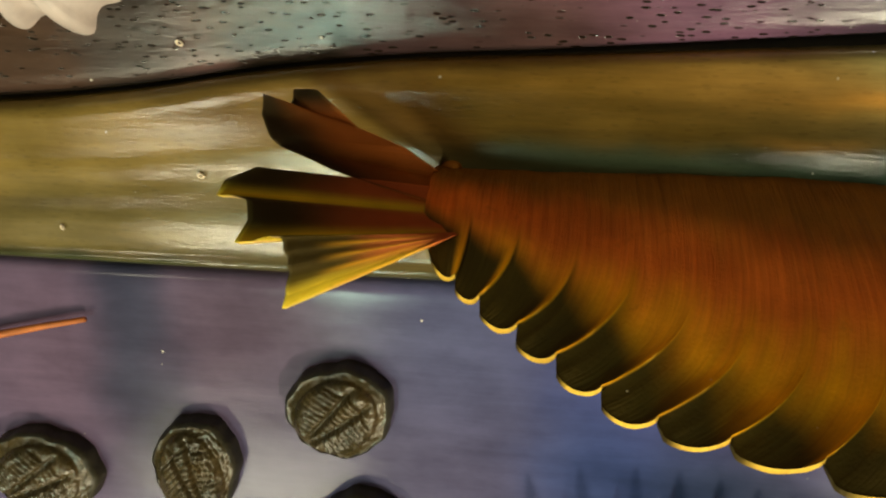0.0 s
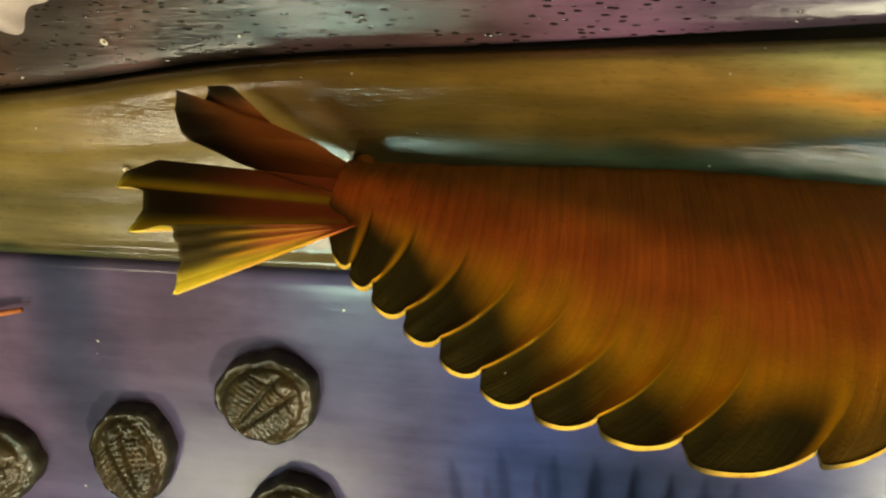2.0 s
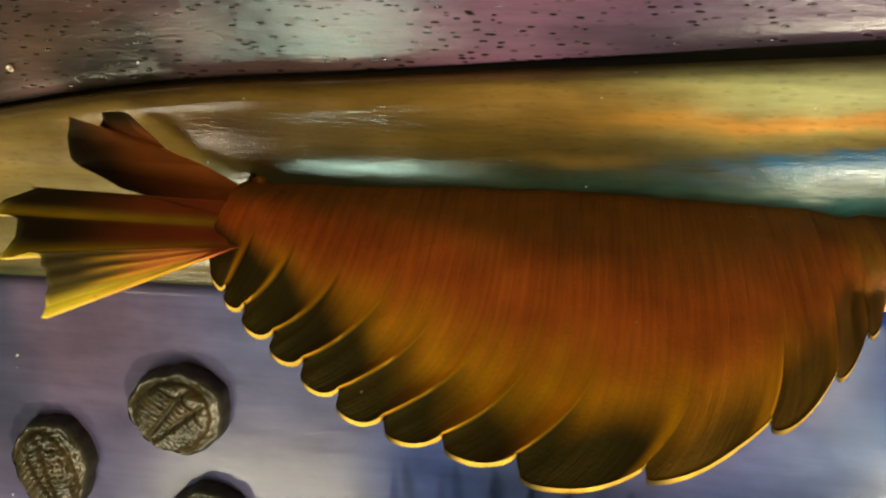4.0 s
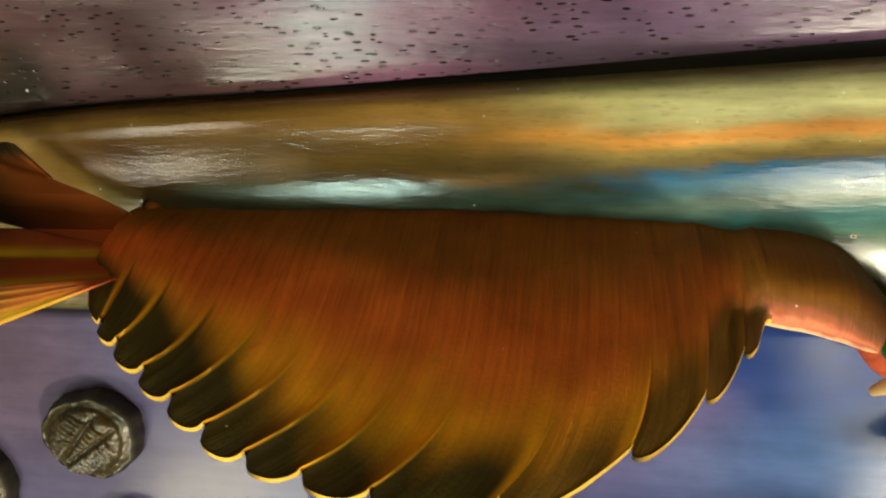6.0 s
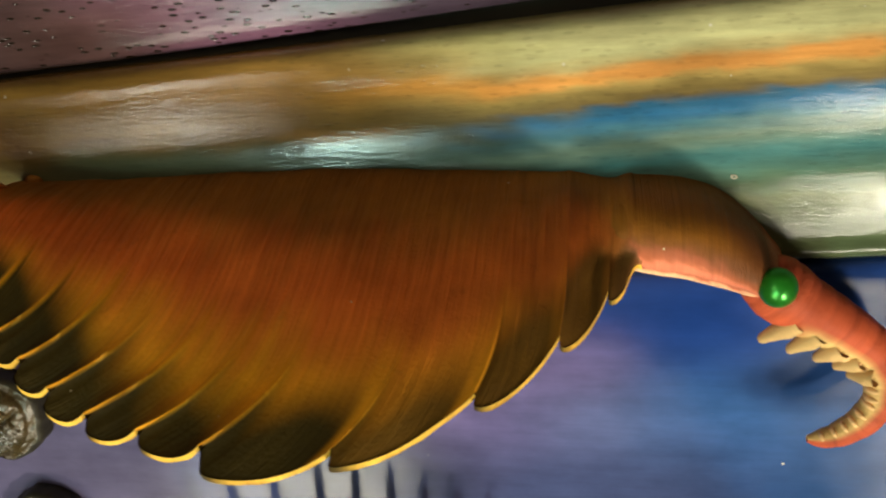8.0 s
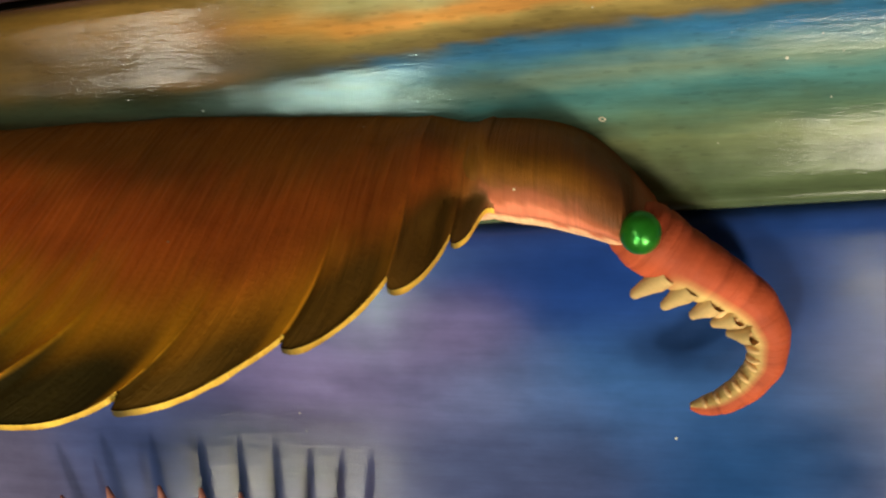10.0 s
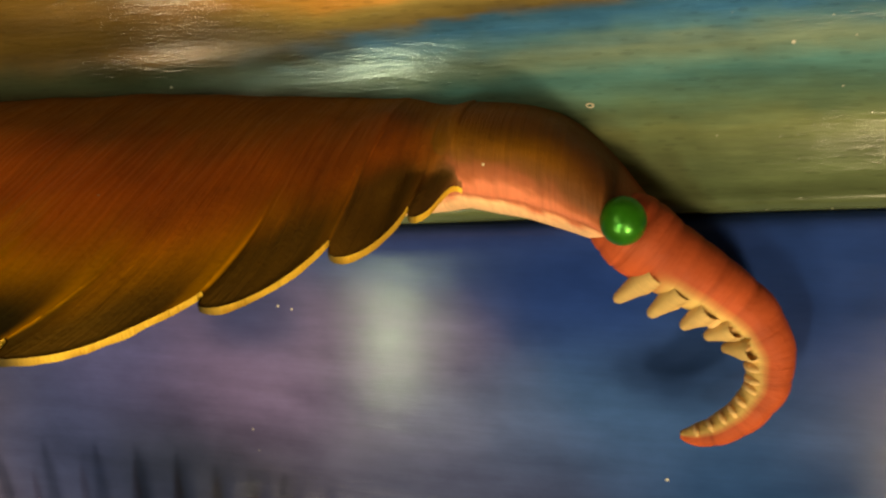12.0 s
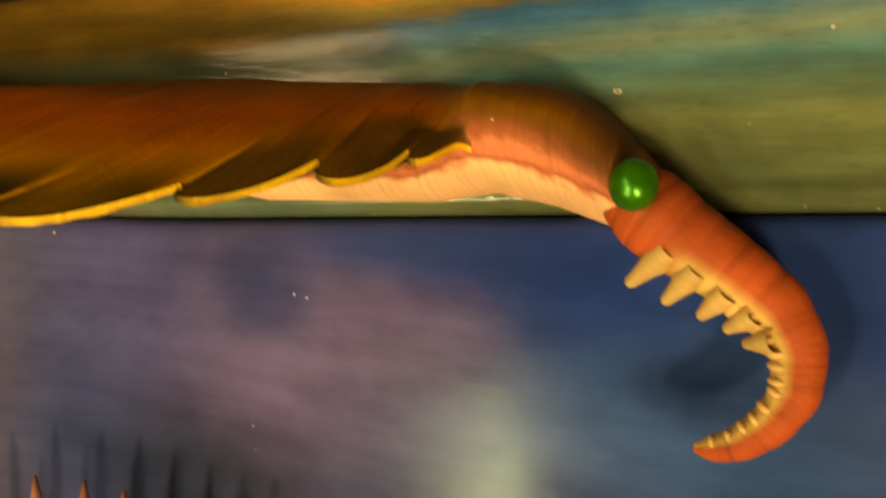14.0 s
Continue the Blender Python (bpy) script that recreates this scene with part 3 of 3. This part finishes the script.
        bx, bz = cx[i] + tz[i] * r * 0.80, cz[i] - tx[i] * r * 0.80
        big = 0.0031 - 0.00012 * n
        spike((bx, cy[i] - 0.0035 - 0.0005 * (n > 3), bz), (px, -0.0165, pz), big, blend(TAN, PEACH, 0.2 + 0.2 * wob(n, 0.3)))

    # rounded pale ridges on along the inside of the curl
    for n in range(14):
        i = int(44 + n * 4.7)
        r = cr[i]
        along, inward = Vector((tx[i], 0, tz[i])), Vector((tz[i], 0, -tx[i]))
        mid = Vector((cx[i], cy[i], cz[i])) + inward * r * 0.66 + Vector((0, -0.0016, 0))
        size = 1.0 - 0.045 * n
        ridge = []
        for p in range(9):
            a = math.pi * p / 8
            ridge.append([b.vert(mid + along * 0.0018 * size * math.cos(a) + inward * 0.0034 * size * math.sin(a) * math.cos(t) + Vector((0, 0.0050 * size * math.sin(a) * math.sin(t), 0)),
                                 blend(TAN, PEACH, 0.3 + 0.2 * math.cos(t)), (n, t * 5, 9)) for t in (math.tau * j / 14 for j in range(14))])
        b.grid(ridge, wrap=True)

    # tail: an upper blade and a pleated lower fan
    def blade(left, right, thick, tone, nx=30):
        """A sheet between two outlines of equal length; tone gives its colour."""
        def along(pts, s):
            k = min(len(pts) - 2, int(s * (len(pts) - 1)))
            return Vector(pts[k]).lerp(Vector(pts[k + 1]), s * (len(pts) - 1) - k)
        front, rear = [], []
        m = 60
        for i in range(m + 1):
            s = i / m
            p, q = along(left, s), along(right, s)
            lf, lb = [], []
            for j in range(nx + 1):
                t = j / nx
                pt, c = tone(p.lerp(q, t), s, t)
                lf.append(b.vert(pt, c, (s * 160, t * 6, 11)))
                lb.append(b.vert(pt + Vector((0.0003, thick, -thick * 0.55)), blend(c, PEACH, 0.5 * (1 - smooth(t, 0.3, 0.6))), (s * 160, t * 6, 11)))
            front.append(lf)
            rear.append(lb)
        b.grid(front)
        b.grid(rear, flip=True)
        for side in (0, -1):
            b.grid([[r[side] for r in front], [r[side] for r in rear]])
        b.grid([front[0], rear[0]])
        b.grid([front[-1], rear[-1]])

    def upper_tone(p, s, t):
        bend = 0.0012 * math.sin(s * 9) * (1 - t)
        c = blend(lin(54, 40, 14), lin(184, 106, 46), smooth(t + 0.1 * wob(p.x, p.z, 3, 80), 0.1, 0.7))
        return p + Vector((0, bend, 0)), c

    blade([(0.1255, -0.0155, 1.3505), (0.1185, -0.0245, 1.3502), (0.1190, -0.0285, 1.3445), (0.1235, -0.033, 1.3395), (0.1269, -0.036, 1.3369), (0.1435, -0.043, 1.3328)][1:],
          [(0.1345, -0.018, 1.3435), (0.146, -0.0185, 1.3400), (0.160, -0.018, 1.3345), (0.1745, -0.010, 1.3225), (0.1790, -0.026, 1.3170)], 0.0018, upper_tone)
    blade([(0.1321, -0.0142, 1.3503), (0.1253, -0.0150, 1.3505), (0.1250, -0.0190, 1.3466)],
          [(0.1450, -0.0165, 1.3398), (0.1400, -0.0195, 1.3385), (0.1330, -0.0240, 1.3400)], 0.0018, upper_tone, 14)

    def lower_tone(p, s, t):
        ridge = max(math.exp(-((s - q) / w) ** 2) for q, w in ((0.24, 0.055), (0.635, 0.06), (1.0, 0.04)))
        pleat = 0.0035 * ridge * (1 - 0.75 * t)
        c = blend(PAD, lin(206, 106, 58), smooth(t, 0.14 + 0.14 * smooth(s, 0.6, 0.7), 0.62))
        c = blend(c, lin(255, 208, 60), min(1.0, 1.2 * ridge) * (1 - smooth(t, 0.6, 0.95)))
        vein = smooth(0.5 + 0.5 * math.sin(s * 95 + 2 * t), 0.55, 0.95)
        c = blend(c, lin(240, 176, 50), 0.8 * vein * smooth(s, 0.64, 0.70) * smooth(t, 0.12, 0.4) * (1 - smooth(t, 0.6, 0.9)))
        c = blend(c, lin(170, 112, 28), 0.25 * smooth(s, 0.6, 1.0) * smooth(t, 0.2, 0.45) * (1 - smooth(t, 0.6, 0.95)))
        fine_fold = 0.0007 * math.sin(s * 95 + 2 * t) * smooth(s, 0.55, 0.65) * (1 - t)
        return p + Vector((0, -pleat * 0.6 - fine_fold, -pleat * 0.3)), c

    blade([(0.1281, -0.058, 1.3362), (0.1225, -0.066, 1.3345), (0.1218, -0.068, 1.3325), (0.1303, -0.072, 1.3312), (0.1320, -0.0765, 1.3275), (0.1307, -0.0805, 1.3246),
           (0.1415, -0.0815, 1.3258), (0.1440, -0.083, 1.3190), (0.1428, -0.0835, 1.3103)],
          [(0.184, -0.010, 1.3200), (0.184, -0.016, 1.3178), (0.184, -0.021, 1.3160), (0.184, -0.026, 1.3142), (0.184, -0.030, 1.3150), (0.183, -0.034, 1.3152),
           (0.182, -0.038, 1.3152), (0.180, -0.042, 1.3160), (0.177, -0.0465, 1.3168)], 0.0018, lower_tone, 40)

    # small hind lobe on the far side of the root
    knob = []
    for i in range(9):
        a = math.pi * i / 8
        knob.append([b.vert((0.1725 + 0.0034 * math.cos(a), -0.003 + 0.003 * math.sin(a) * math.cos(t), 1.3262 + 0.0022 * math.sin(a) * math.sin(t)), BROWN)
                     for t in (math.tau * j / 14 for j in range(14))])
    b.grid(knob, wrap=True)
    ob = part("creature_statue", b.mesh("creature_statue", [CLAY, EYE]))
    return tagged(ob, "painted clay sea creature with brown flaps and green eye", "statue")


creature()

# ---- fossils set on the lower board ----


def fossil(x, z, wide, tall, turn, seed, label):
    """A flat dark stone with a ribbed fossil raised on its face; turn: degrees from upright."""
    thing = new("trilobite_fossil")
    rnd = random.Random(seed)
    phase = [rnd.uniform(0, math.tau) for _ in range(4)]

    def outline(a):
        return 1 + 0.035 * math.sin(2 * a + phase[0]) + 0.03 * math.sin(3 * a + phase[1]) + 0.020 * math.sin(7 * a + phase[2]) + 0.014 * math.sin(13 * a + phase[3])

    def relief(p, q):
        """Height over the stone's face at p across and q along the animal, both -1 to 1."""
        r = math.hypot(p / 0.74, (q + 0.04) / 0.86)
        h = 0.0024 * max(0.0, 1 - r * r) ** 0.5
        if r < 1:
            fade = 1 - smooth(r, 0.82, 1.0)
            axis = max(0.03, 0.145 + 0.13 * q)
            groove = math.exp(-((abs(p) - axis) / 0.05) ** 2)
            h -= 0.0013 * groove * fade
            bow = q + (0.34 * abs(p) if abs(p) > axis else -0.3 * p * p)
            if bow < 0.5:
                rib = abs(math.sin(bow * 27)) ** 0.7
                h += 0.0006 * rib * fade * (1 - groove)
            h -= 0.0006 * math.exp(-((bow - 0.54) / 0.025) ** 2) * fade
            h += 0.0007 * math.exp(-((p / 0.17) ** 2 + ((q - 0.62) / 0.14) ** 2))
        return h + 0.0003 * wob(p, q, seed, 9) + (0.0007 if seed in (2, 4) else 0.0002) * wob(p, q, seed + 5, 17) * smooth(p, -0.3, 0.5)

    base, cap = Build(), Build()
    ca, sa = math.cos(radians(turn)), math.sin(radians(turn))
    n, rings = 120, []
    for rr, y in ((1.0, 0.001), (1.01, -0.0015), (1.0, -0.0034), (0.975, -0.0044), (0.93, -0.0049)):
        rings.append([base.vert((rr * outline(a) * wide * math.cos(a), y + 0.0004 * wob(math.cos(a) * 3, math.sin(a) * 3, seed), rr * outline(a) * tall * math.sin(a)))
                      for a in (math.tau * i / n for i in range(n))])
    base.grid(rings, wrap=True, flip=True)
    rings = []
    for k in range(61):
        rr = 0.93 * (1 - k / 60) + 0.0001
        ring = []
        for i in range(n):
            a = math.tau * i / n
            px, pz = rr * outline(a) * math.cos(a), rr * outline(a) * math.sin(a)
            p, q = px * ca + pz * sa, -px * sa + pz * ca
            ring.append(cap.vert((px * wide, -0.0056 + 0.0009 * smooth(rr, 0.72, 0.93) - relief(p, q), pz * tall)))
        rings.append(ring)
    cap.grid(rings, wrap=True, flip=True)
    part("stone", base.mesh("stone", [MATRIX]), thing, "dark rough stone edge")
    part("carapace", cap.mesh("carapace", [STONE]), thing, "ribbed glossy fossil shell")
    thing.matrix_world = pose(x, 0.0, z) @ Matrix.Diagonal((1, 1.6, 1, 1))
    return tagged(thing, label, "fossil", "fossils on the panel")


fossil(0.134, 1.2345, 0.0190, 0.0185, -45, 1, "round dark brown trilobite fossil stone on the violet board")
fossil(0.0775, 1.2045, 0.0165, 0.0215, 22, 2, "oval glossy trilobite fossil stone with a bright ribbed back")
fossil(0.142, 1.1815, 0.0185, 0.0195, 10, 3, "dark trilobite fossil stone partly in shade")
fossil(0.0145, 1.1955, 0.0215, 0.0200, -55, 4, "broad olive trilobite fossil stone with a groove")

# ---- smaller things ----


def taper(name, points, material, sides=12):
    """A tapered round rod through (x, y, z, radius) points."""
    b = Build()
    rings = []
    for i, (x, y, z, r) in enumerate(points):
        a, c = Vector(points[max(0, i - 1)][:3]), Vector(points[min(len(points) - 1, i + 1)][:3])
        axis = (c - a).normalized()
        s1 = axis.cross(Vector((0, 1, 0.01))).normalized()
        s2 = axis.cross(s1)
        rings.append([b.vert(Vector((x, y, z)) + (s1 * math.cos(t) + s2 * math.sin(t)) * r) for t in (math.tau * j / sides for j in range(sides))])
    b.grid(rings, wrap=True)
    b.face(rings[0][::-1])
    b.face(rings[-1])
    return b.mesh(name, [material])


feeler = part("feeler", taper("feeler", [(-0.10 + 0.0155 * i, -0.004, 1.2275 + 0.0039 * i + 0.0004 * math.sin(i), 0.0030 - 0.00022 * i) for i in range(10)], ORANGE))
tagged(feeler, "thin tapered orange clay feeler lying on the violet board", "feeler")


def spiny():
    """A low rounded body with a row of thin upright spines."""
    b = Build()
    body = []
    for i in range(25):
        s = i / 24
        x = 0.205 + 0.125 * s
        r = 0.013 * math.sin(math.pi * (0.04 + 0.92 * s)) ** 0.6
        body.append([b.vert((x, -0.010 - r * 0.9 * math.cos(t), 1.160 + 0.006 * math.sin(math.pi * s) + r * math.sin(t)))
                     for t in (math.tau * j / 18 for j in range(18))])
    b.grid(body, wrap=True)
    b.face(body[0][::-1])
    b.face(body[-1])
    for x, z, lean in ((0.2120, 1.2015, -0.004), (0.2305, 1.2060, -0.003), (0.2500, 1.2075, -0.001), (0.2650, 1.2075, 0.0), (0.2790, 1.2065, 0.001),
                       (0.2920, 1.2040, 0.003), (0.3040, 1.2035, 0.004), (0.3150, 1.2032, 0.005)):
        ring = []
        for h, r in ((0, 0.0024), (0.4, 0.0022), (0.85, 0.0016), (1.0, 0.0005)):
            px, pz = x - lean * (1 - h), 1.166 + (z - 1.166) * h
            ring.append([b.vert((px + r * math.cos(t), -0.012 - 0.003 * h + r * math.sin(t), pz)) for t in (math.tau * j / 9 for j in range(9))])
        b.grid(ring, wrap=True)
        b.face(ring[-1])
    return b.mesh("spiny_statue", [SPINE])


SPINE = plain("rosy_clay", lin(150, 96, 84), 0.6, 0, 200, 0.3, 0.2)
tagged(part("spiny_statue", spiny()), "low rosy clay sculpture with a row of thin upright spines", "statue")


def shell():
    """A white fluted shell with a wavy rim, hanging at the upper board."""
    b = Build()
    rows = []
    for i in range(21):
        s = i / 20
        row = []
        for j in range(49):
            t = j / 48
            a = radians(-158 + 150 * t)
            r = s * (0.030 + 0.0035 * math.sin(t * 23) + 0.003 * math.sin(t * 9 + 1))
            x, z = 0.036 + r * math.cos(a) * 1.0, 1.389 + r * math.sin(a) * 0.86
            row.append(b.vert((x, 0.004 - 0.016 * math.sin(math.pi * min(1, s * 0.94 + 0.06)) ** 0.7 - 0.0005 * math.sin(t * 70) * s, z)))
        rows.append(row)
    b.grid(rows)
    return b.mesh("white_shell", [SHELL])


tagged(part("white_shell", shell()), "white fluted shell fixed to the upper board", "shell")

for gx, gy, gz, gs, tilt in ((0.0812, 0.0035, 1.3613, 0.0011, 30), (0.0885, -0.004, 1.3190, 0.0011, 20), (0.036, -0.004, 1.2978, 0.0008, 70), (0.3965, -0.003, 1.3225, 0.0008, 10)):
    g = Build()
    rr = []
    for i in range(11):
        a = math.tau * i / 10
        rr.append([g.vert((gs * math.cos(a) * (1 + 0.4 * math.cos(t)), gs * 0.5 * math.sin(t), 0.62 * gs * math.sin(a) * (1 + 0.4 * math.cos(t)))) for t in (math.tau * j / 8 for j in range(8))])
    g.grid(rr, wrap=True)
    grit = part("grit_ring", g.mesh("grit_ring", [FLECK]))
    grit.matrix_world = pose(gx, gy - 0.0008, gz, 0, tilt, 0)
    tagged(grit, "tiny pale ring of grit stuck to the paint", "grit")
